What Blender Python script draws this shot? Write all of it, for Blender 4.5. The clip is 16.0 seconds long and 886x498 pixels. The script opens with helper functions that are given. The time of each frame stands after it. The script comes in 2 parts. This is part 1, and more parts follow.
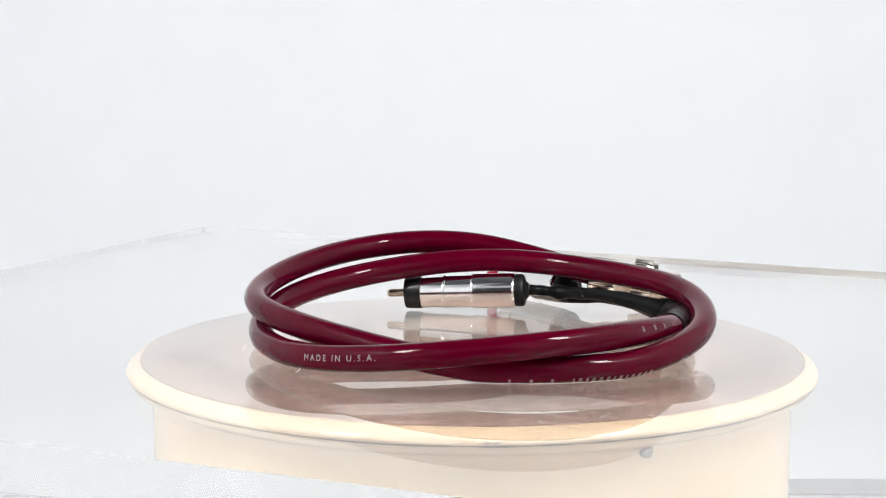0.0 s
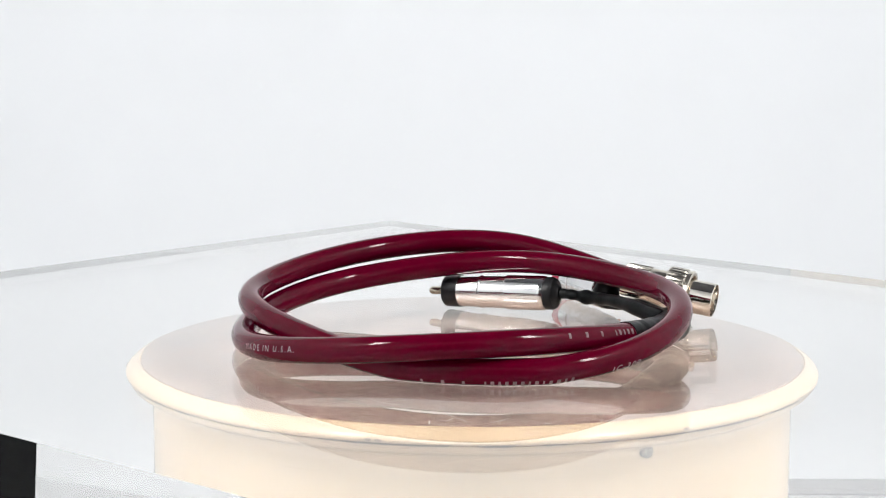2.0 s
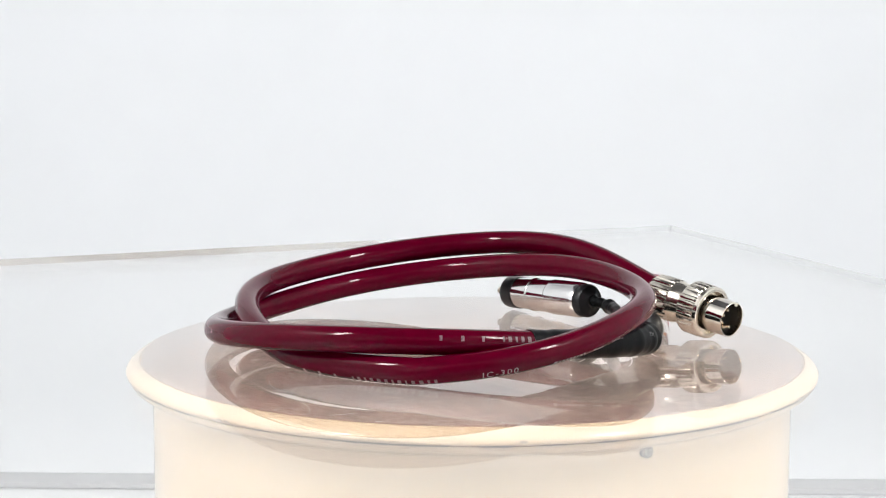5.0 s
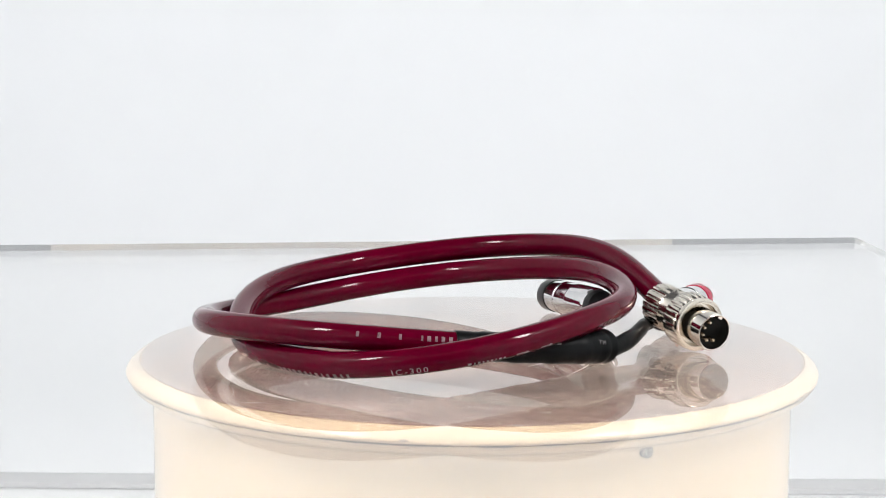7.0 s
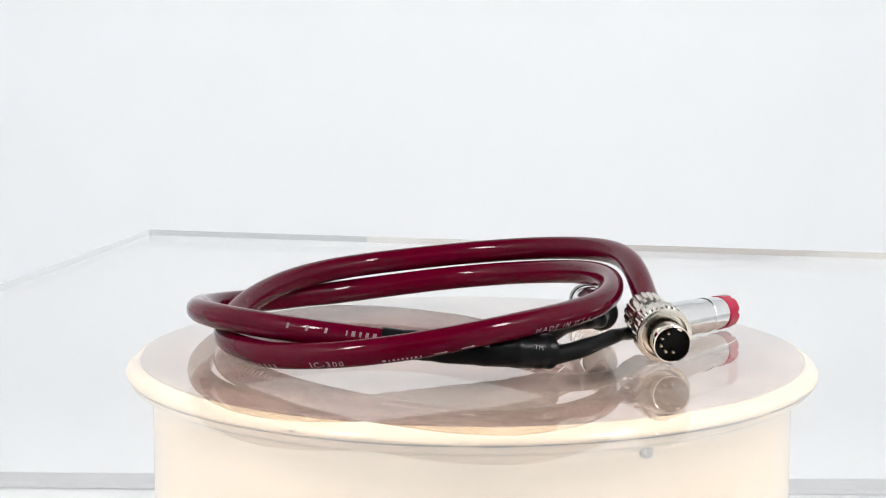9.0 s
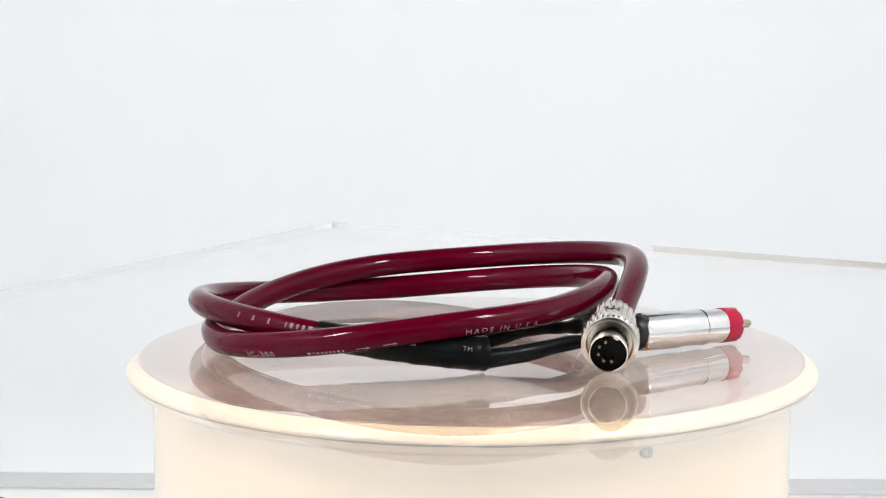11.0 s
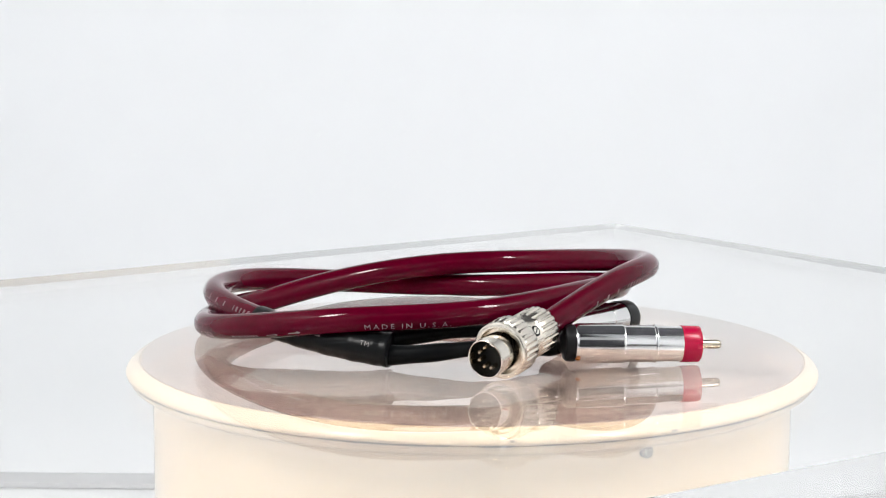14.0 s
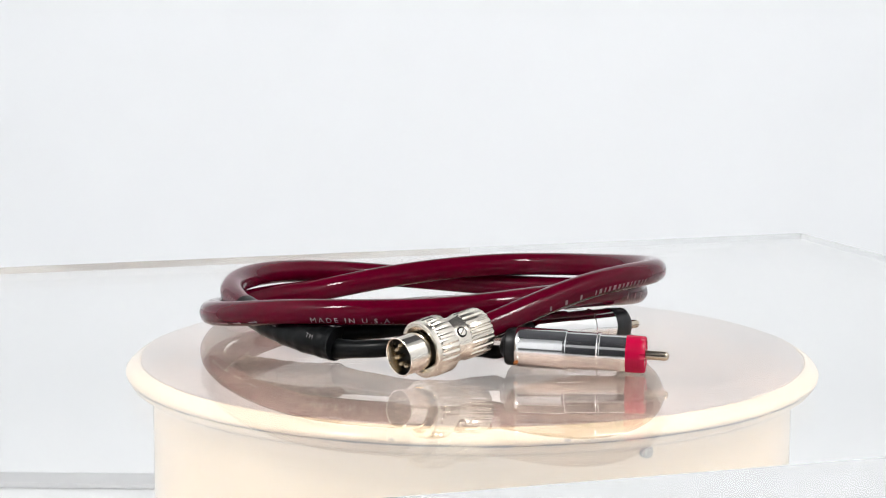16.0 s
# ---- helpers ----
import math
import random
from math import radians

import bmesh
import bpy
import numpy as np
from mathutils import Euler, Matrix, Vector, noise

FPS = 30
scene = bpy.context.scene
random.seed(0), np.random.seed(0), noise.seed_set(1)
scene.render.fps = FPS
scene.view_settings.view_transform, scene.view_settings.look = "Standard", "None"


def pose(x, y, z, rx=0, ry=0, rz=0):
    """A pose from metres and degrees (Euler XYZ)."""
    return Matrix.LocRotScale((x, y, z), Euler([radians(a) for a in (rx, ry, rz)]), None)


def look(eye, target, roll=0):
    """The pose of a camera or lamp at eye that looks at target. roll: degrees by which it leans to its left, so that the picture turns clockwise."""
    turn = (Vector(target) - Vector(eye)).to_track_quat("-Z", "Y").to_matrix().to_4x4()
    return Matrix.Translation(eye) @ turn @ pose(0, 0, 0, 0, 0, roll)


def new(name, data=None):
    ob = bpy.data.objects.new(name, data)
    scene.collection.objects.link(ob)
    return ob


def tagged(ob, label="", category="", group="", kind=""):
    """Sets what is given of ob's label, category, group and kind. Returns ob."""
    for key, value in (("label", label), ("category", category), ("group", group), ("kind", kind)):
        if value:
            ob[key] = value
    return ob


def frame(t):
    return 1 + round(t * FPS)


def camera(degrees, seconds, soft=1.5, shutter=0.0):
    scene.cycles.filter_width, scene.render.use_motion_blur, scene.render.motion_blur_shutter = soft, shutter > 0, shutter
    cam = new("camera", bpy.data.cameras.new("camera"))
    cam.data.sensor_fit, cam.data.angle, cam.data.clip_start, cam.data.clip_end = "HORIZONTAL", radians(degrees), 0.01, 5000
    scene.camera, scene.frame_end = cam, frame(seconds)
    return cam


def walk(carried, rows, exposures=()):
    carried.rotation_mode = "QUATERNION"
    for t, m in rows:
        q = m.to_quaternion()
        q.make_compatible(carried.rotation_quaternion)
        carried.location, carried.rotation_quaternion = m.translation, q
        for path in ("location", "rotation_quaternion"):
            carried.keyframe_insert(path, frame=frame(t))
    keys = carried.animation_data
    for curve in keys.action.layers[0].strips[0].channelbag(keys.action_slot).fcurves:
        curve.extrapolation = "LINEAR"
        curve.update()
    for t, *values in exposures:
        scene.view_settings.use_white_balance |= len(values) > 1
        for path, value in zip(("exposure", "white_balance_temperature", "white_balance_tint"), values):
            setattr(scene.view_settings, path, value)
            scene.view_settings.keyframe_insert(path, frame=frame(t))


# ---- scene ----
EYE = (0, -0.772, 0.3402)
AIM = (-0.01405, -0.772 + 0.9999, 0.3402 - 0.14047)
cam = camera(23.93, 16.0, soft=1.05)
walk(cam, [(0, look(EYE, AIM, 0.178)), (16, look(EYE, AIM, 0.178))])

# ---- light ----
PLATE_Z = 0.20      # top of the acrylic plate above the table
PLATE_T = 0.0240
SPEED = 8.515       # degrees a second, clockwise from above

scene.view_settings.exposure = -0.24
world = bpy.data.worlds.new("room_light")
scene.world = world
world.use_nodes = True
world.node_tree.nodes["Background"].inputs[0].default_value = (0.97, 0.985, 1, 1)
world.node_tree.nodes["Background"].inputs[1].default_value = 0.54


def area(name, eye, target, sx, sy, watts, color=(1.0, 0.975, 0.95)):
    data = bpy.data.lights.new(name, "AREA")
    data.shape, data.size, data.size_y, data.energy, data.color = "RECTANGLE", sx, sy, watts, color
    ob = new(name, data)
    ob.matrix_world = look(eye, target)
    return ob


area("studio_lamp", (-0.52, -0.44, 0.92), (-0.05, 0.34, 0.20), 0.12, 0.26, 8.0)
area("studio_lamp", (0.54, -0.38, 0.92), (0.05, 0.36, 0.20), 0.12, 0.26, 7.6)


# ---- materials ----
def material(name, color, rough=0.5, metal=0.0, vary=0.06, scale=60, bump=0.0, bump_scale=400, coat=0.0, ior=1.5, rough_vary=0.0, spread=0.3):
    """Principled surface with two scales of colour variation and fine relief."""
    m = bpy.data.materials.new(name)
    m.use_nodes = True
    nt = m.node_tree
    b = nt.nodes["Principled BSDF"]
    b.inputs["Roughness"].default_value, b.inputs["Metallic"].default_value = rough, metal
    b.inputs["IOR"].default_value = ior
    b.inputs["Coat Weight"].default_value, b.inputs["Coat Roughness"].default_value = coat, 0.05
    co = nt.nodes.new("ShaderNodeTexCoord")
    n1 = nt.nodes.new("ShaderNodeTexNoise")
    n1.inputs["Scale"].default_value, n1.inputs["Detail"].default_value = scale, 4
    n2 = nt.nodes.new("ShaderNodeTexNoise")
    n2.inputs["Scale"].default_value, n2.inputs["Detail"].default_value = scale * 0.12, 3
    add = nt.nodes.new("ShaderNodeMath")
    add.operation = "ADD"
    ramp = nt.nodes.new("ShaderNodeMapRange")
    ramp.inputs["From Min"].default_value, ramp.inputs["From Max"].default_value = 1 - spread, 1 + spread
    ramp.inputs["To Min"].default_value, ramp.inputs["To Max"].default_value = 1 - vary, 1 + vary
    mix = nt.nodes.new("ShaderNodeVectorMath")
    mix.operation = "SCALE"
    mix.inputs[0].default_value = color
    for n in (n1, n2):
        nt.links.new(co.outputs["Object"], n.inputs["Vector"])
    nt.links.new(n1.outputs["Fac"], add.inputs[0])
    nt.links.new(n2.outputs["Fac"], add.inputs[1])
    nt.links.new(add.outputs[0], ramp.inputs["Value"])
    nt.links.new(ramp.outputs[0], mix.inputs["Scale"])
    nt.links.new(mix.outputs[0], b.inputs["Base Color"])
    if rough_vary:
        rr = nt.nodes.new("ShaderNodeMapRange")
        rr.inputs["From Min"].default_value, rr.inputs["From Max"].default_value = 0.3, 0.7
        rr.inputs["To Min"].default_value, rr.inputs["To Max"].default_value = max(0, rough - rough_vary), rough + rough_vary
        nt.links.new(n1.outputs["Fac"], rr.inputs["Value"])
        nt.links.new(rr.outputs[0], b.inputs["Roughness"])
    if bump:
        n3 = nt.nodes.new("ShaderNodeTexNoise")
        n3.inputs["Scale"].default_value, n3.inputs["Detail"].default_value = bump_scale, 3
        bp = nt.nodes.new("ShaderNodeBump")
        bp.inputs["Strength"].default_value, bp.inputs["Distance"].default_value = bump, 0.0005
        nt.links.new(co.outputs["Object"], n3.inputs["Vector"])
        nt.links.new(n3.outputs["Fac"], bp.inputs["Height"])
        nt.links.new(bp.outputs[0], b.inputs["Normal"])
    return m


M_JACKET = material("wine_pvc", (0.068, 0.0001, 0.0082), 0.09, vary=0.16, scale=300, bump=0.10, bump_scale=150, coat=0.0, ior=1.235)
M_INK = material("silver_print", (0.26, 0.20, 0.22), 0.5, vary=0.45, scale=2500)
M_INK_DIM = material("rubbed_print", (0.17, 0.16, 0.16), 0.5, vary=0.5, scale=2500)
M_SHRINK = material("black_shrink_tube", (0.004, 0.0045, 0.005), 0.29, vary=0.3, scale=200, bump=0.3, bump_scale=180, ior=1.19)
M_RUBBER = material("black_rubber", (0.006, 0.006, 0.007), 0.4, vary=0.2, scale=300, ior=1.36)
M_NICKEL = material("nickel_plate", (0.74, 0.685, 0.60), 0.20, 1.0, vary=0.05, scale=300, rough_vary=0.05)
M_SHELL = material("bright_nickel", (0.76, 0.71, 0.64), 0.09, 1.0, vary=0.04, scale=300, rough_vary=0.03)
M_CHROME = material("chrome_plate", (0.80, 0.79, 0.785), 0.09, 1.0, vary=0.03, scale=300, rough_vary=0.025)
M_BRASS = material("worn_nickel_pin", (0.52, 0.45, 0.36), 0.2, 1.0, vary=0.1, scale=600)
M_RED = material("red_plastic", (0.37, 0.001, 0.034), 0.27, vary=0.08, scale=300, bump=0.05, ior=1.36)
M_COLLAR = material("glossy_black_plastic", (0.006, 0.006, 0.007), 0.28, vary=0.2, scale=300, ior=1.38)
# black of the insert, also painted in for shade round the set screw
M_DARK = material("black_insulator_and_shade", (0.004, 0.004, 0.004), 0.5, vary=0.2, scale=400, ior=1.25)
M_CREAM = material("cream_enamel", (0.60, 0.475, 0.33), 0.15, vary=0.04, scale=40, bump=0.03, bump_scale=90, ior=1.40)
M_DISC = material("taupe_disc_top", (0.268, 0.200, 0.167), 0.30, vary=0.26, scale=240, bump=0.04, bump_scale=300, spread=0.14)
M_SEAM = material("grey_seam", (0.06, 0.053, 0.047), 0.5, vary=0.3, scale=200)
M_RUBBED = material("half_rubbed_print", (0.14, 0.075, 0.085), 0.5, vary=0.7, scale=1800)
M_RING = material("dark_screw_ring", (0.05, 0.047, 0.044), 0.5, vary=0.2, scale=800)
M_CHIP = material("bare_chip", (0.20, 0.16, 0.125), 0.6, vary=0.4, scale=900)
M_STEEL = material("grey_screw", (0.20, 0.19, 0.18), 0.4, 0.3, vary=0.1, scale=800)
M_TENT = material("white_tent_cloth", (0.846, 0.868, 0.889), 0.8, vary=0.012, scale=12)
M_TABLE = material("white_board", (0.84, 0.85, 0.86), 0.45, vary=0.015, scale=15)
M_SCRATCH = material("pale_scratch", (0.75, 0.74, 0.73), 0.4, vary=0.2, scale=900)
M_AMBER = material("amber_glue", (0.35, 0.10, 0.015), 0.2, vary=0.1, scale=800)
M_RAIL = material("grey_rail", (0.37, 0.37, 0.38), 0.5, vary=0.15, scale=40)
M_ROOM = material("dim_room_wall", (0.13, 0.132, 0.145), 0.8, vary=0.2, scale=4)

M_ACRYLIC = bpy.data.materials.new("clear_acrylic")
M_ACRYLIC.use_nodes = True
_b = M_ACRYLIC.node_tree.nodes["Principled BSDF"]
_b.inputs["Base Color"].default_value = (0.98, 0.98, 0.966, 1)
_b.inputs["Roughness"].default_value, _b.inputs["IOR"].default_value = 0.0, 1.49
_b.inputs["Transmission Weight"].default_value = 1.0


# ---- builders ----
def part(name, bm, material, parent=None, label="", smooth=True):
    """Links a bmesh as one mesh object, under a thing or a part."""
    me = bpy.data.meshes.new(name)
    bmesh.ops.recalc_face_normals(bm, faces=bm.faces[:])
    bm.to_mesh(me)
    bm.free()
    if smooth:
        me.polygons.foreach_set("use_smooth", [True] * len(me.polygons))
        me.set_sharp_from_angle(angle=radians(38))
    me.materials.append(material)
    ob = new(name, me)
    ob.parent = parent
    if label:
        ob["label"] = label
    return ob


def box(x0, y0, z0, x1, y1, z1, bevel=0.0, bm=None):
    bm = bm or bmesh.new()
    r = bmesh.ops.create_cube(bm, size=1)
    bmesh.ops.transform(bm, matrix=Matrix.Translation(((x0 + x1) / 2, (y0 + y1) / 2, (z0 + z1) / 2)) @ Matrix.Diagonal((x1 - x0, y1 - y0, z1 - z0, 1)), verts=r["verts"])
    if bevel:
        bmesh.ops.bevel(bm, geom=bm.edges[:], offset=bevel, segments=2, profile=0.6, affect="EDGES")
    return bm


def lathe(profile, m=None, seg=64, teeth=None, bm=None):
    """Turns (along, radius) pairs round the local z axis, capped at ends of radius > 0. teeth: (from, to, count, depth, slot share, least radius) cuts grooves."""
    bm = bm or bmesh.new()
    m = m or Matrix()
    rings = []
    for a, r in profile:
        if r <= 0:
            rings.append([bm.verts.new(m @ Vector((0, 0, a)))])
            continue
        ring = []
        for k in range(seg):
            rr = r
            if teeth and teeth[0] <= a <= teeth[1] and r >= teeth[5]:
                ph = (k * teeth[2] / seg) % 1.0
                rr = r - (teeth[3] if ph < teeth[4] else 0.0)
            t = 2 * math.pi * k / seg
            ring.append(bm.verts.new(m @ Vector((rr * math.cos(t), rr * math.sin(t), a))))
        rings.append(ring)
    for p, q in zip(rings, rings[1:]):
        for k in range(seg):
            j = (k + 1) % seg
            f = [p[k % len(p)], p[j % len(p)], q[j % len(q)], q[k % len(q)]]
            f = list(dict.fromkeys(f))
            if len(f) > 2:
                bm.faces.new(f)
    for ring in (rings[0], rings[-1]):
        if len(ring) > 2:
            bm.faces.new(ring)
    return bm


def bspline(ctrl, n):
    """n points of the uniform cubic B-spline through the frame of control points."""
    c = np.array(ctrl, float)
    x = np.linspace(0, len(c) - 3, n)
    i = np.minimum(x.astype(int), len(c) - 4)
    f = (x - i)[:, None]
    return ((1 - f) ** 3 * c[i] + (3 * f ** 3 - 6 * f ** 2 + 4) * c[i + 1] + (-3 * f ** 3 + 3 * f ** 2 + 3 * f + 1) * c[i + 2] + f ** 3 * c[i + 3]) / 6


def run(ends):
    """Control points of a lead that starts and ends at its first and last points."""
    e = [np.array(p, float) for p in ends]
    return [2 * e[0] - e[1], *e, 2 * e[-1] - e[-2]]


def frames_of(pts):
    """Tangent, outward-level and up directions along a run."""
    t = np.gradient(pts, axis=0)
    t /= np.linalg.norm(t, axis=1)[:, None]
    side = np.cross(t, (0, 0, 1.0))
    side /= np.linalg.norm(side, axis=1)[:, None]
    return t, side, np.cross(side, t)


def tube(pts, radius, seg=28, flat=None, bm=None):
    """A round tube along pts; radius may change; flat squeezes the height."""
    bm = bm or bmesh.new()
    t, side, up = frames_of(pts)
    radius = np.broadcast_to(radius, len(pts))
    flat = np.broadcast_to(1.0 if flat is None else flat, len(pts))
    a = np.linspace(0, 2 * np.pi, seg, endpoint=False)
    rings = [[bm.verts.new(p + r * (np.cos(k) * s + fl * np.sin(k) * u)) for k in a] for p, s, u, r, fl in zip(pts, side, up, radius, flat)]
    for p, q in zip(rings, rings[1:]):
        for k in range(seg):
            j = (k + 1) % seg
            bm.faces.new((p[k], p[j], q[j], q[k]))
    bm.faces.new(rings[0])
    bm.faces.new(rings[-1])
    return bm


def along(base, tip):
    """Pose whose z axis runs from base to tip."""
    base, tip = Vector(base), Vector(tip)
    return Matrix.Translation(base) @ (tip - base).to_track_quat("Z", "Y").to_matrix().to_4x4()


MM = 0.001

# ---- setting ----
def setting():
    W, BACK, H = 0.64, 1.05, 1.5
    tagged(part("table_top", box(-1.1, -0.92, -0.03, 1.1, 1.4, 0.0, 0.003), M_TABLE), "smooth white board that the turntable stands on", "table", kind="structure")
    # one white sheet that lies on the board and curves up behind
    line = [(0.4845, 0.0042), (0.74, 0.0042)] + [(0.74 + 0.31 * math.sin(radians(a)), 0.3142 - 0.31 * math.cos(radians(a))) for a in range(6, 91, 6)] + [(BACK, H)]
    bm = bmesh.new()
    rows = []
    for k, (y, z) in enumerate(line):
        dy, dz = (line[min(k + 1, len(line) - 1)][q] - line[max(k - 1, 0)][q] for q in (0, 1))
        n = math.hypot(dy, dz)
        oy, oz = 0.0035 * dz / n, -0.0035 * dy / n
        tilt = 0.0061 if k == 0 else 0.0
        rows.append([bm.verts.new(p) for p in ((-W, y + tilt * W, z), (W, y - tilt * W, z), (W, y + oy - tilt * W, z + oz), (-W, y + oy + tilt * W, z + oz))])
    for p, q in zip(rows, rows[1:]):
        for k in range(4):
            bm.faces.new((p[k], p[(k + 1) % 4], q[(k + 1) % 4], q[k]))
    bm.faces.new(rows[0])
    bm.faces.new(rows[-1])
    tagged(part("backdrop", bm, M_TENT), "plain white sheet that curves up behind the turntable", "backdrop", kind="structure")
    # side walls, their cloth lifted off the board beside the turntable
    for name, x in (("wall_left", -W - 0.01), ("wall_right", W)):
        bm = box(x, -0.70, 0.13, x + 0.01, BACK, H)
        box(x, -0.70, 0.002, x + 0.01, -0.285, 0.13, bm=bm)
        box(x, 0.40, 0.002, x + 0.01, BACK, 0.13, bm=bm)
        tagged(part(name, bm, M_TENT), "plain white cloth side wall of the photo tent, lifted off the board", "backdrop", kind="structure")
    # the front of the tent, open in the middle for the camera
    for name, low, high in (("wall_front_left", (-W, -0.40), (-W, -0.20)), ("wall_front_right", (0.32, W), (0.24, W))):
        bm = box(low[0], -0.71, 0.002, low[1], -0.70, 0.26)
        box(high[0], -0.71, 0.26, high[1], -0.70, H, bm=bm)
        tagged(part(name, bm, M_TENT), "plain white cloth front flap of the photo tent", "backdrop", kind="structure")
    tagged(part("ceiling", box(-2.5, -1.6, 1.7, 2.5, 1.6, 1.75), M_ROOM), "dark ceiling of the room", "ceiling", kind="structure")
    rail = part("floor_rail", box(-0.64, -0.0128, 0.0005, 0.64, 0.0128, 0.004, 0.001), M_RAIL)
    rail.matrix_world = pose(0, 0.4713, 0, 0, 0, -0.35)
    tagged(rail, "thin grey strip along the front edge of the sheet", "trim", kind="structure")
    # the dim room round the tent
    tagged(part("floor", box(-2.5, -3, -0.80, 2.5, 1.6, -0.75), M_ROOM), "dark room floor", "floor", kind="structure")
    tagged(part("wall_room", box(-2.5, -3.1, -0.75, 2.5, -3.0, 1.8), M_ROOM), "dim room wall behind the camera", "wall", kind="structure")


# ---- turntable ----
def turntable():
    b = PLATE_Z - PLATE_T - 0.0028     # edge of the domed disc, a little under the plate
    thing = tagged(new("turntable"), "cream enamelled motorised turntable with a taupe top", "turntable")
    R = 0.1188
    prof = [(0, R + 0.0006), (0.004, R), (b - 0.0150, R), (b - 0.0128, R + 0.0005), (b - 0.0108, 0.1206), (b - 0.0094, 0.1232), (b - 0.0086, 0.1254), (b - 0.0078, 0.1265), (b - 0.0066, 0.1272), (b - 0.0058, 0.1274), (b - 0.0056, 0.1260)]
    part("drum", lathe(prof, seg=128), M_CREAM, thing, "cream enamelled drum with a drawn lip")
    # the dark seam shows in worn, broken stretches
    rng = random.Random(21)
    stretches = [(-68, -55, 0.4), (-52, -47, 0.25), (-34, -31, 0.25), (-22.6, -3.1, 0.6), (0.8, 6.3, 0.7), (10, 14, 0.25), (18.4, 21.7, 0.35), (25, 33, 0.3), (33.7, 49, 0.5), (52, 88, 0.45)]
    back = 92.0
    while back < 285:
        stretches.append((back, back + rng.choice((3, 7, 12, 20)), rng.uniform(0.2, 0.6)))
        back = stretches[-1][1] + rng.uniform(2, 9)
    for start, end, h in stretches:
        ang, span, h = start - 90, end - start, h * 0.001
        bs, prev = bmesh.new(), None
        n = max(4, int(span))
        for k in range(n + 1):
            a = radians(ang + span * k / n)
            w = h * (0.25 + 0.75 * min(1, 4 * k / n, 4 * (1 - k / n))) * rng.uniform(0.7, 1.1)
            ring = [bs.verts.new((r * math.cos(a), r * math.sin(a), b - 0.0055 + dz)) for r, dz in ((0.1260, -w / 2), (0.1281, -w / 2), (0.1281, w / 2), (0.1260, w / 2))]
            if prev:
                for q in range(4):
                    bs.faces.new((prev[q], ring[q], ring[(q + 1) % 4], prev[(q + 1) % 4]))
            else:
                bs.faces.new(ring[::-1])
            prev = ring
        bs.faces.new(prev)
        part("seam", bs, M_SEAM, thing, "dark grey worn seam under the platter")
    platter = new("platter")
    platter.parent = thing
    bm = lathe([(b - 0.0054, 0.1235), (b - 0.0054, 0.1276), (b - 0.0051, 0.1281), (b - 0.0046, 0.1284), (b - 0.0040, 0.1284), (b - 0.0033, 0.1280), (b - 0.0025, 0.1273), (b - 0.0017, 0.1263), (b - 0.0010, 0.1252), (b - 0.0004, 0.1240), (b - 0.0003, 0.1234), (b - 0.0006, 0.1231)], seg=160)
    part("rim", bm, M_CREAM, platter, "glossy cream rounded rim")
    dome = [(b - 0.004, 0.1230), (b - 0.0003, 0.1230), (b, 0.1227)] + [(b + 0.0027 * (1 - (r / 0.1227) ** 2), r) for r in (0.115, 0.1, 0.085, 0.07, 0.055, 0.04, 0.025)] + [(b + 0.0027, 0.012), (b + 0.0027, 0)]
    part("top_disc", lathe(dome, seg=128), M_DISC, platter, "smooth taupe-grey disc top, very slightly domed")
    # scuffs in the top of the disc: (radius in mm, bearing at the start, length in mm, lean from the bearing, half width in mm)
    rng = random.Random(17)
    scuffs = [(120.2, -79.4, 5.0, 5, 0.3), (115.8, -76.2, 4.2, 150, 0.22), (117.3, -68.3, 9.5, 128, 0.25), (107.0, -51.0, 3.4, 50, 0.18), (122.0, -61.5, 2.6, 90, 0.35), (99.0, -90.5, 20, 70, 0.14), (112.6, -76.0, 19, 47, 0.14)]
    scuffs += [(rng.uniform(55, 120), rng.uniform(0, 360), rng.uniform(2, 9), rng.uniform(0, 180), rng.uniform(0.06, 0.14)) for k in range(26)]
    for r, bearing, length, lean, half in scuffs:
        at = Matrix.Rotation(radians(bearing), 4, "Z") @ Matrix.Translation((r * MM, 0, 0)) @ Matrix.Rotation(radians(lean), 4, "Z")
        bend, prev, bs = rng.uniform(-0.05, 0.05), None, bmesh.new()
        for q in range(7):
            x = (q / 6 - 0.5) * length
            w = half * (1 - (q / 3 - 1) ** 2) + 0.02
            pair = []
            for side in (-w, w):
                v = at @ Vector((x * MM, (bend * x * x + side) * MM, 0))
                v.z = b + 0.0027 * (1 - min(1, v.xy.length / 0.1227) ** 2) + 0.00006
                pair.append(bs.verts.new(v))
            if prev:
                bs.faces.new((prev[0], pair[0], pair[1], prev[1]))
            prev = pair
        part("scuff", bs, M_SCRATCH, platter, "fine pale scuff in the disc")
    # chipped paint on the rim
    rng = random.Random(5)
    for ang, zz, n in ((-87.8, -0.0043, 2), (-158, -0.0038, 1), (-40, -0.0040, 1), (-300, -0.0040, 1), (140, -0.0039, 1), (35, -0.0038, 1)):
        for k in range(n):
            a = radians(ang + k * 1.5)
            r = 0.12845
            m = Matrix.Translation((r * math.cos(a), r * math.sin(a), b + zz)) @ Matrix.Rotation(a, 4, "Z") @ Matrix.Rotation(radians(90), 4, "Y") @ Matrix.Diagonal((0.5, rng.uniform(0.8, 1.5), 1, 1))
            part("paint_chip", lathe([(-0.0003, 0.0011), (0.00015, 0.0009), (0.0002, 0)], m, seg=9), M_CHIP, platter, "small grey chip in the paint")
    # screw in the drum
    a = radians(-90 + 28.3)
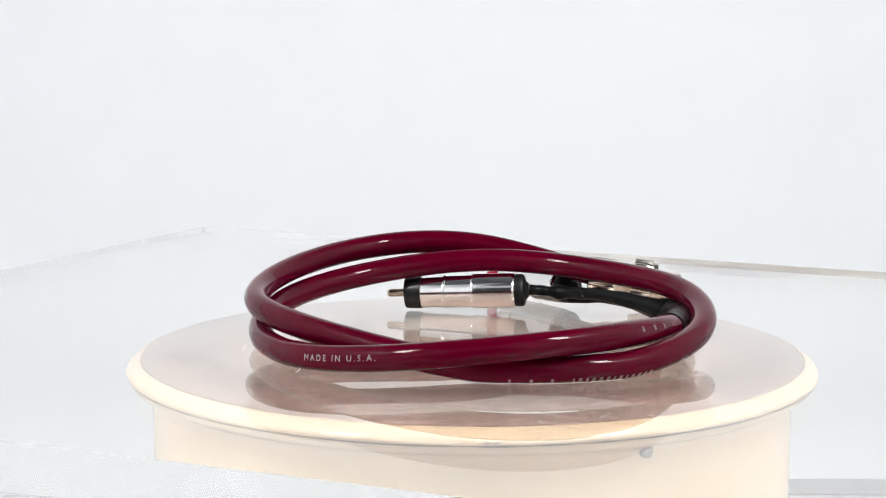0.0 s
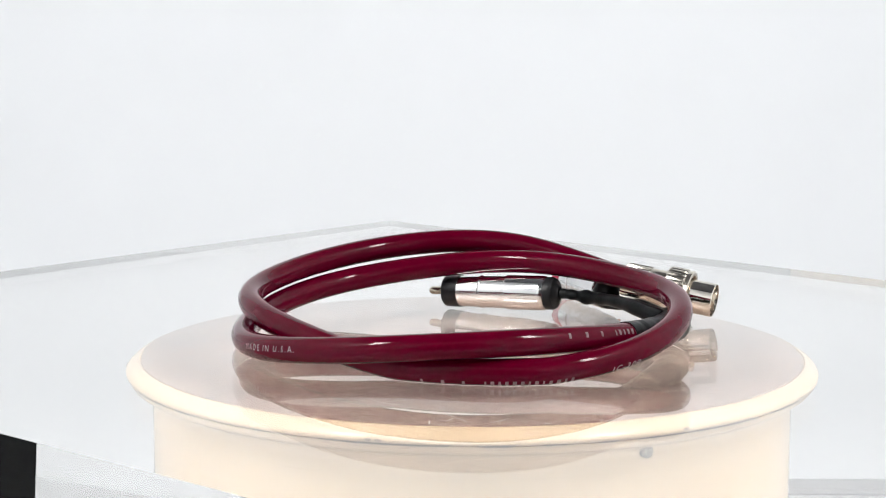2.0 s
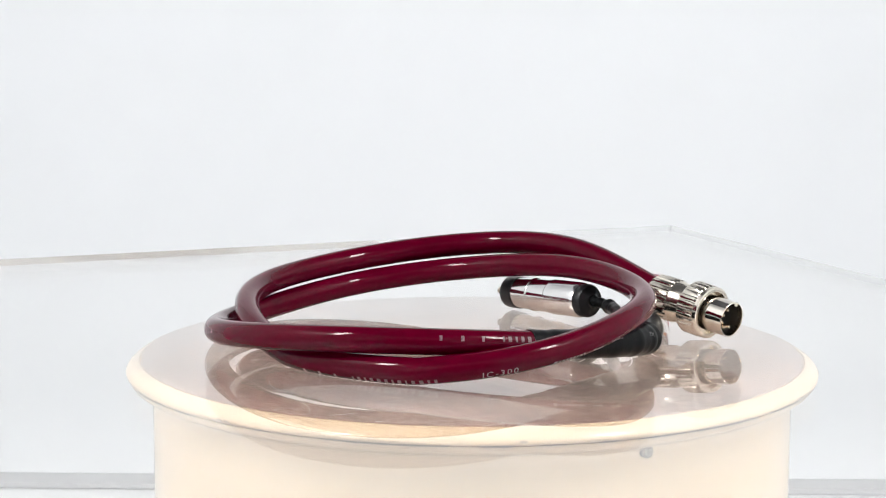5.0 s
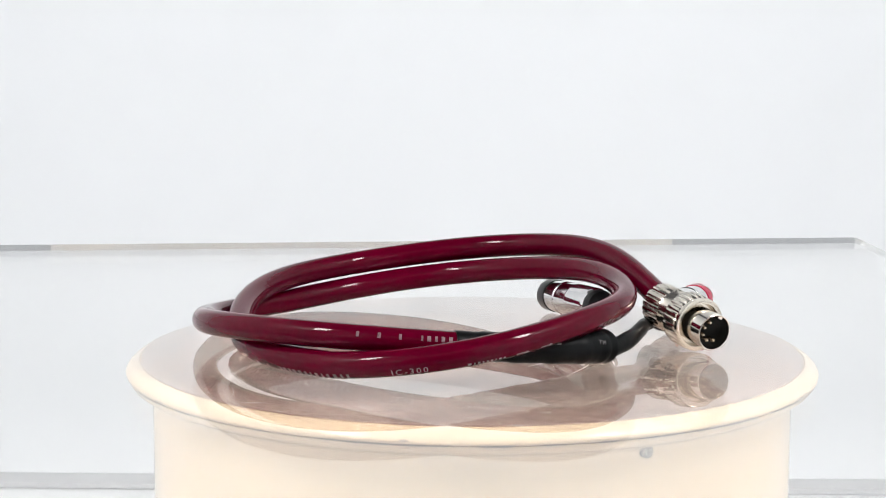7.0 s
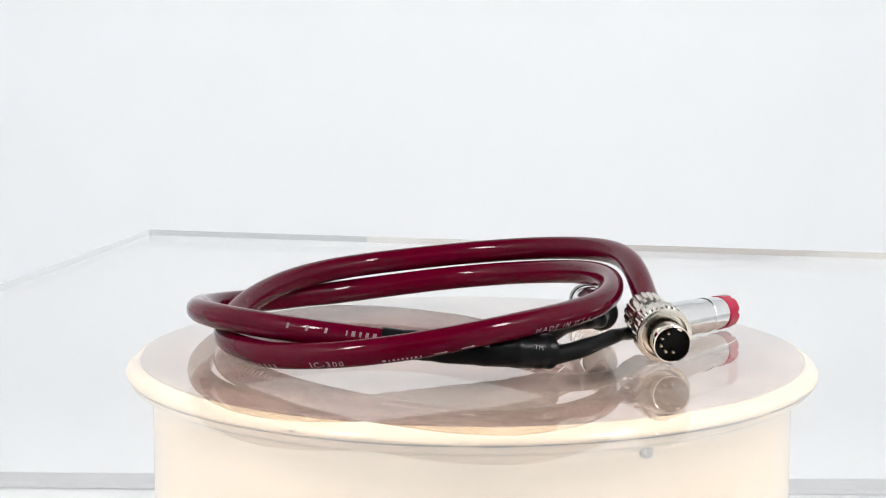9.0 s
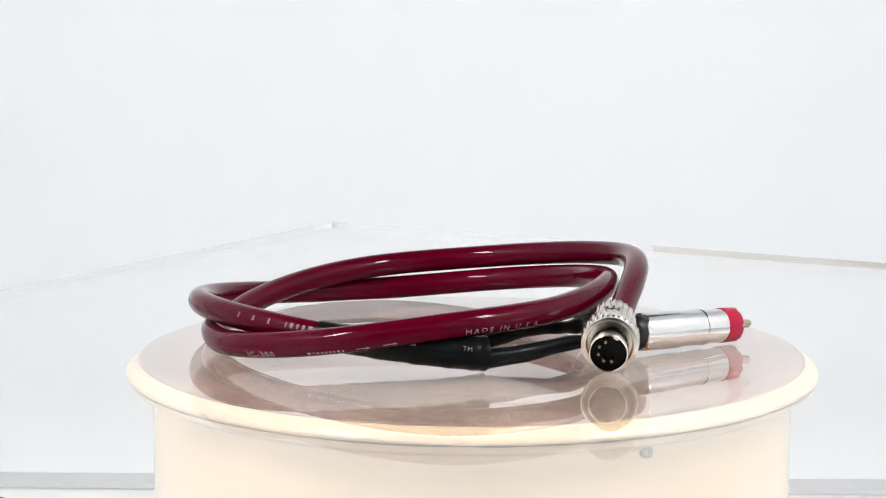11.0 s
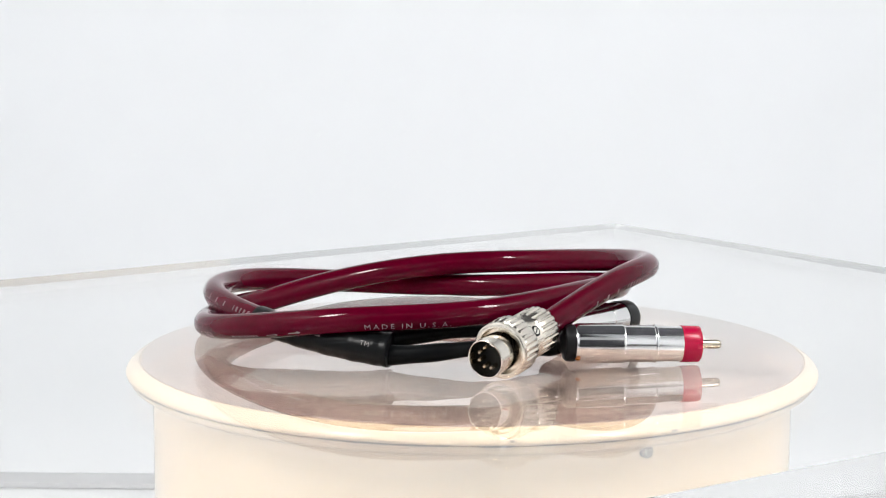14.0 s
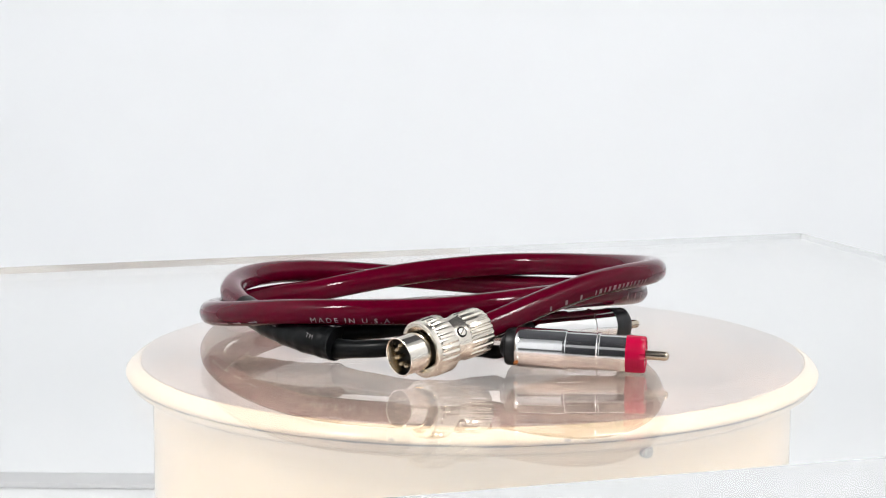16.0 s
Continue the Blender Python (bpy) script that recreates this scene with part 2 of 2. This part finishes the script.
    m = Matrix.Translation((0.1216 * math.cos(a), 0.1216 * math.sin(a), b - 0.0118)) @ Matrix.Rotation(a, 4, "Z") @ Matrix.Rotation(radians(90), 4, "Y")
    screw = part("screw", lathe([(-0.0032, 0.0015), (0.0003, 0.0015), (0.0009, 0.0011), (0.0011, 0.0005), (0.0011, 0)], m, seg=20), M_STEEL, thing, "small round grey screw")
    part("screw_ring", lathe([(-0.0035, 0.0022), (-0.0004, 0.0022), (0.0001, 0.0019), (0.0001, 0.0015)], m, seg=20), M_RING, screw, "dark grey ring round the screw")
    # small specks in the enamel of the drum
    for deg, dz in ((-27.5, 0.0155), (-22.8, 0.0168), (-0.5, 0.0175), (41, 0.0215)):
        a = radians(-90 + deg)
        m = Matrix.Translation((R * math.cos(a), R * math.sin(a), b + 0.0020 - dz)) @ Matrix.Rotation(a, 4, "Z") @ Matrix.Rotation(radians(90), 4, "Y") @ Matrix.Diagonal((0.8, 0.5, 1, 1))
        part("speck", lathe([(-0.0003, 0.0006), (0.0002, 0.0005), (0.00025, 0)], m, seg=8), M_CHIP, thing, "tiny brown speck in the enamel")
    return thing, platter


# ---- acrylic plate ----
def plate():
    bm = box(-0.2543, -0.2197, -PLATE_T, 0.2720, 0.2204, 0)
    upright = [e for e in bm.edges if abs(e.verts[0].co.z - e.verts[1].co.z) > 0.01]
    bmesh.ops.bevel(bm, geom=upright, offset=0.0015, segments=2, profile=0.5, affect="EDGES")
    bmesh.ops.transform(bm, matrix=pose(0, 0, 0, 0, 0, -24.56), verts=bm.verts)
    ob = part("acrylic_plate", bm, M_ACRYLIC)
    ob.visible_shadow = False
    rng = random.Random(11)
    for k in range(9):
        r, a = rng.uniform(0.06, 0.122), rng.uniform(0, 2 * math.pi)
        length, bend, turn = rng.uniform(0.004, 0.022), rng.uniform(-14, 14), rng.uniform(0, math.pi)
        bs = bmesh.new()
        prev = None
        for q in range(7):
            x = (q / 6 - 0.5) * length
            w = 0.00016 * (1 - (q / 3 - 1) ** 2) + 0.00001
            y = bend * x * x
            p = Matrix.Translation((r * math.cos(a), r * math.sin(a), 0.00003)) @ Matrix.Rotation(turn, 4, "Z")
            pair = (bs.verts.new(p @ Vector((x, y - w, 0))), bs.verts.new(p @ Vector((x, y + w, 0))))
            if prev:
                bs.faces.new((prev[0], pair[0], pair[1], prev[1]))
            prev = pair
        part("scratch", bs, M_SCRATCH, ob, "fine pale scratch")
    return tagged(ob, "thick clear square acrylic plate lying on the turntable", "plate")


# ---- the cable ----
CABLE_R = 0.00455
RUN_MM = [
    (89, 51, 7), (50, 52.7, 12.6), (4.7, 62.9, 27.2), (-36.7, 59.8, 26), (-68.8, 30.5, 21.6), (-83.8, -12.5, 15.9),
    (-69.8, -52.6, 14.2), (-32.6, -82.5, 9.6), (13.4, -98.4, 2), (60.8, -85, 4.7), (85.8, -46.4, 10.5), (82.6, -0.6, 17.8),
    (53.8, 37.6, 17.9), (7.5, 54.1, 21.9), (-37.2, 46, 16.7), (-65.7, 26.1, 11.9), (-77.8, -2.1, 8), (-76.7, -44.3, 3.5),
    (-51.7, -88.3, 5.6), (-4, -106.8, 12.2), (40.9, -93.5, 14.9), (69, -60.1, 12.8), (79.7, -6.3, 6.5), (74, 40, 6)]


def rca_plug(thing, tip, back, ring_material, ring_label, slot):
    """Plug with its pin at tip; its back end lies towards back."""
    m = along(Vector(tip) * MM, Vector(back) * MM) @ Matrix.Scale(MM, 4)
    body = part("rca_plug", lathe([(14.3, 5.9), (14.4, 6.15), (23.2, 6.2), (23.4, 6.6), (23.8, 6.7), (24.2, 6.6), (24.4, 6.4), (34.6, 6.42), (34.8, 6.75), (35.2, 6.9), (35.7, 6.85), (50.2, 6.85), (51.2, 6.7), (51.9, 6.3), (52.1, 5.0)], m), M_CHROME, thing, "polished chrome plug barrel with turned ridges")
    part("collar", lathe([(8.2, 5.4), (7.8, 5.9), (8.3, 6.3), (9.6, 6.32), (9.7, 6.34), (14.4, 6.4), (14.4, 4.0)], m, seg=90, teeth=(7.7, 9.5, 6, 0.7, slot, 5.0)), ring_material, body, ring_label)
    part("pin", lathe([(0, 0), (0.05, 0.7), (0.5, 1.25), (1.3, 1.6), (9, 1.6)], m, seg=24), M_BRASS, body, "round metal centre pin")
    part("boot", lathe([(51.6, 6.0), (52.1, 6.4), (54.6, 6.4), (55.5, 5.8), (55.9, 4.0), (57.2, 2.6)], m, seg=40), M_RUBBER, body, "black rubber boot")
    return m


def din_plug(thing, face, back):
    m = along(Vector(face) * MM, Vector(back) * MM) @ Matrix.Scale(MM, 4)
    body = part("din_plug", lathe([(18.8, 5.0), (18.8, 7.6), (25.6, 7.6), (25.9, 7.8), (26.3, 8.1), (35.2, 8.1), (36.0, 7.6), (36.2, 4.6)], m, seg=120, teeth=(26.3, 38.5, 22, 0.45, 0.36, 7.0)), M_NICKEL, thing, "nickel-plated ribbed plug sleeve")
    part("coupling_ring", lathe([(12.3, 6.65), (12.3, 7.5), (11.4, 7.7), (9.7, 7.9), (9.4, 8.05), (9.35, 9.3), (9.6, 9.7), (11.2, 9.6), (11.4, 9.4), (11.9, 9.9), (18.2, 9.9), (19.0, 9.3), (19.2, 6.0)], m, seg=144, teeth=(11.7, 18.6, 28, 0.5, 0.36, 9.0)), M_NICKEL, body, "nickel coupling ring with ribbed edge")
    part("shell", lathe([(14.0, 6.0), (0.6, 6.0), (0.1, 6.15), (0, 6.4), (0.2, 6.6), (14.0, 6.6)], m, seg=64), M_SHELL, body, "round nickel connector shell")
    part("insulator", lathe([(14, 6.05), (5.2, 6.02), (5.0, 0)], m, seg=48), M_DARK, body, "black insulating insert")
    part("key", box(-0.9, 5.2, 1.0, 0.9, 6.1, 5.5), M_NICKEL, body).matrix_basis = m @ Matrix.Rotation(radians(27), 4, "Z")
    for k in range(5):
        a = radians(-107 + 45 * k)
        pm = m @ Matrix.Translation((3.5 * math.cos(a), 3.5 * math.sin(a), 0))
        part("pin", lathe([(1.3, 0), (1.35, 0.35), (1.9, 0.7), (5.2, 0.7)], pm, seg=14), M_BRASS, body)
    # set screw on the sleeve; its recess and slot shade are raised dark pieces
    sm = m @ Matrix.Rotation(radians(150), 4, "Z") @ Matrix.Translation((7.5, 0, 22.6)) @ Matrix.Rotation(radians(90), 4, "Y")
    part("recess_shade_disc", lathe([(-0.4, 1.9), (0.25, 1.9), (0.28, 0)], sm, seg=24), M_DARK, body, "raised dark disc for the shade in the screw recess")
    part("set_screw", lathe([(0.1, 1.35), (0.42, 1.35), (0.5, 1.1), (0.5, 0)], sm, seg=20), M_SHELL, body, "small slotted set screw")
    part("slot_shade_bar", box(-1.1, -0.18, 0.46, 1.1, 0.18, 0.56), M_DARK, body).matrix_basis = sm @ Matrix.Rotation(radians(35), 4, "Z")


def bars(bm, items, pts, frame3, lens, radius):
    """Prints flat glyph polygons on the jacket: items are (start length, turn degrees at start, turn at end, polygons, width)."""
    t, side, up = frame3
    for s0, a0, a1, polys, width in items:
        for poly in polys:
            vs = []
            for x, y in poly:
                s = s0 + x
                i = np.clip(np.searchsorted(lens, s) - 1, 0, len(lens) - 2)
                f = (s - lens[i]) / (lens[i + 1] - lens[i])
                c = pts[i] * (1 - f) + pts[i + 1] * f
                ang = radians(a0 + (a1 - a0) * x / width) + y / radius
                n = math.cos(ang) * (side[i] * (1 - f) + side[i + 1] * f) + math.sin(ang) * (up[i] * (1 - f) + up[i + 1] * f)
                vs.append(bm.verts.new(c + n * (radius + 0.00009)))
            try:
                bm.faces.new(vs)
            except ValueError:
                pass


def glyphs(text, height, spacing=1.0):
    """Polygons of a line of text, cut into low strips so that they follow a round surface."""
    cu = bpy.data.curves.new("print", "FONT")
    cu.body, cu.size, cu.space_character, cu.resolution_u = text, height * 1.45, spacing, 2
    ob = bpy.data.objects.new("print", cu)
    me = ob.to_mesh()
    bm = bmesh.new()
    bm.from_mesh(me)
    ob.to_mesh_clear()
    for k in range(1, 5):
        bmesh.ops.bisect_plane(bm, geom=bm.verts[:] + bm.edges[:] + bm.faces[:], plane_co=(0, height * k / 5, 0), plane_no=(0, 1, 0))
    polys = [[(v.co.x, v.co.y - height / 2) for v in f.verts] for f in bm.faces]
    width = max((v.co.x for v in bm.verts), default=1)
    bm.free()
    bpy.data.objects.remove(ob)
    bpy.data.curves.remove(cu)
    return polys, width


def dashes(widths, height, gap):
    """Plain bars in place of writing."""
    polys, x = [], 0.0
    for w in widths:
        if w > 0:
            for k in range(4):
                y0, y1 = -height / 2 + height * k / 4, -height / 2 + height * (k + 1) / 4
                polys.append([(x, y0), (x + w, y0), (x + w, y1), (x, y1)])
        x += abs(w) + gap
    return polys, x


def arrow(length):
    h = 0.0002
    return [[(0, -h), (length, -h), (length, h), (0, h)], [(length, -0.0007), (length + 0.0012, 0), (length, 0.0007)]], length


def cable():
    thing = tagged(new("audio_cable"), "coiled wine-red audio cable with one round plug and two pin plugs", "cable")
    pts = bspline(np.array(RUN_MM) * MM, 420)
    pts[:, 2] = np.maximum(pts[:, 2], CABLE_R + 0.0001)
    t, side, up = frames_of(pts)
    lens = np.r_[0, np.cumsum(np.linalg.norm(np.diff(pts, axis=0), axis=1))]
    total = lens[-1]
    jacket = part("jacket", tube(pts, CABLE_R, 36), M_JACKET, thing, "glossy wine-red plastic jacket")

    def where(u):
        return total * (u - 56) / (722 - 56)
    made, wm = glyphs("MADE IN U.S.A.", 0.0021, 1.42)
    model, wo = glyphs("IC-300", 0.0024, 1.25)
    maker, wk = dashes([0.0009, -0.0033, 0.0011, -0.0031, 0.0009, -0.0036] + [0.0006, 0.0012, 0.0008, 0.0011, 0.0013, 0.0011, 0.0007, 0.0012, 0.0006, 0.0011, 0.0013, 0.0008, 0.0010], 0.0019, 0.0013)
    line, wl = dashes([0.0012, 0.0005, 0.0008, 0.0005, 0.0007, 0.0006, 0.0005, 0.0008, 0.0006], 0.0010, 0.0008)
    ar, wa = arrow(0.0035)
    for u, a0, a1, g in PRINT:
        polys, width = {"made": (made, wm), "model": (model, wo), "maker": (maker, wk), "line": (line, wl), "arrow": (ar, wa)}[g]
        word = bmesh.new()
        bars(word, [(where(u), a0, a1, polys, width)], pts, (t, side, up), lens, CABLE_R)
        part("lettering", word, M_RUBBED if g == "maker" else M_INK, jacket, "worn silver-grey printing", smooth=False)

    # tapered shrink tube over the end, and the two leads
    mouth = [tuple(pts[int(419 * (u - 56) / 666)] / MM) for u in (697, 704, 711)]
    boot = bspline(np.array(run(mouth + BOOT_MM)) * MM, 40)
    k = np.linspace(0, 1, 40)
    rad = np.interp(k, (0, 0.12, 0.7, 0.92, 0.955, 0.985, 1), (4.85, 5.0, 6.3, 6.75, 6.9, 7.35, 7.1)) * MM
    rad = rad * (1 + 0.02 * np.sin(k * 37) + 0.015 * np.sin(k * 71 + 1))
    sleeve = part("shrink_sleeve", tube(boot, rad, 32, np.interp(k, (0, 0.3, 1), (1, 0.95, 0.85))), M_SHRINK, thing, "tapered black heat-shrink sleeve")
    bt, bs, bu = frames_of(boot)
    bl = np.r_[0, np.cumsum(np.linalg.norm(np.diff(boot, axis=0), axis=1))]
    mark, wt = glyphs("TM", 0.0015, 1.1)
    worn, ww = dashes([0.0010, 0.0006, 0.0009, 0.0005, 0.0010, -0.003, 0.0040], 0.0005, 0.0006)
    for polys, width, before in ((mark, wt, 0.0075), (worn, ww, 0.0300)):
        bb = bmesh.new()
        bars(bb, [(bl[-1] - before - width / 2, 24, 20, polys, width)], boot, (bt, bs, bu), bl, 0.0067)
        part("lettering", bb, M_INK_DIM, sleeve, "", smooth=False)
    for mm, wob in ((LEAD_RED, 0), (LEAD_WHITE, 1)):
        lp = bspline(np.array(run(mm)) * MM, 60)
        k = np.linspace(0, 1, 60)
        r = (2.0 if wob else 2.35) + (0.95 * np.exp(-((k - 0.62) / 0.06) ** 2) + 0.5 * np.exp(-((k - 0.45) / 0.05) ** 2) if wob else 0) + (1.6 if wob else 1.35) * np.clip(1 - k * 2.4, 0, 1) + 0.12 * np.sin(k * 40)
        part("lead", tube(lp, r * MM, 20), M_SHRINK, thing, "thin black sleeved lead")
    rca_plug(thing, RED_TIP, RED_BACK, M_RED, "red plastic collar", 0.16)
    rca_plug(thing, WHITE_TIP, WHITE_BACK, M_COLLAR, "black plastic collar", 0.0)
    drop = Matrix.Translation(Vector((RED_BACK[0] + 4.6, RED_BACK[1] + 2.4, RED_BACK[2] - 4.6)) * MM) @ Matrix.Diagonal((1, 1.3, 0.8, 1))
    part("glue_drop", lathe([(-0.0008, 0), (-0.0006, 0.0005), (0, 0.0008), (0.0006, 0.0005), (0.0008, 0)], drop, seg=12), M_AMBER, thing, "tiny amber drop of glue")
    din_plug(thing, DIN_FACE, DIN_BACK)
    return thing


# places on the plate, in millimetres
BOOT_MM = [(77.2, -8, 7.8), (76.2, 1, 7.0), (73.8, 9.6, 6.3)]
LEAD_RED = [(74.8, 5, 4.2), (71, 21, 5.4), (57, 38, 7.8), (45, 46.5, 6.2), (38.5, 53, 4.6), (38, 58, 6.8), (39.5, 59.2, 8.2)]
LEAD_WHITE = [(72.4, 3, 8.4), (61, 14, 10.2), (49, 25, 11.0), (40, 35, 9.6), (32.5, 41, 9), (27, 43.4, 9.4), (23, 44, 9.4)]
RED_TIP, RED_BACK = (6.4, 102.9, 6.6), (36.8, 62.4, 8.0)
WHITE_TIP, WHITE_BACK = (-33.9, 53.0, 6.4), (21, 44.3, 9.2)
DIN_FACE, DIN_BACK = (82.2, 51, 8.6), (44.4, 52.8, 14.0)
# where the jacket is printed: angle round the coil, turn from level at start and end, what
PRINT = [(76, -20, -25, "maker"), (128, -20, -20, "model"), (142, -20, -20, "line"), (174, -10, -10, "made"),
         (277, -46, -44, "maker"), (322.5, -36, -36, "model"), (340, -44, -46, "line"), (352, -44, -44, "arrow"), (358.5, -40, -38, "arrow"), (378, -29, -33, "made"),
         (470, -10, -10, "maker"), (522, -10, 0, "model"), (581, 8, 12, "made"), (669, 27, 29, "maker")]


setting()
table_turn, platter = turntable()
sheet = plate()
coil = cable()


def motions():
    """The platter turns evenly and carries the plate and the cable."""
    times = [float(k) for k in range(17)]
    walk(platter, [(t, pose(0, 0, 0, 0, 0, -SPEED * t)) for t in times])
    walk(sheet, [(t, pose(0, 0, PLATE_Z, 0, 0, -SPEED * t)) for t in times])
    walk(coil, [(t, pose(0, 0, PLATE_Z + 0.0001, 0, 0, -SPEED * t)) for t in times])


motions()
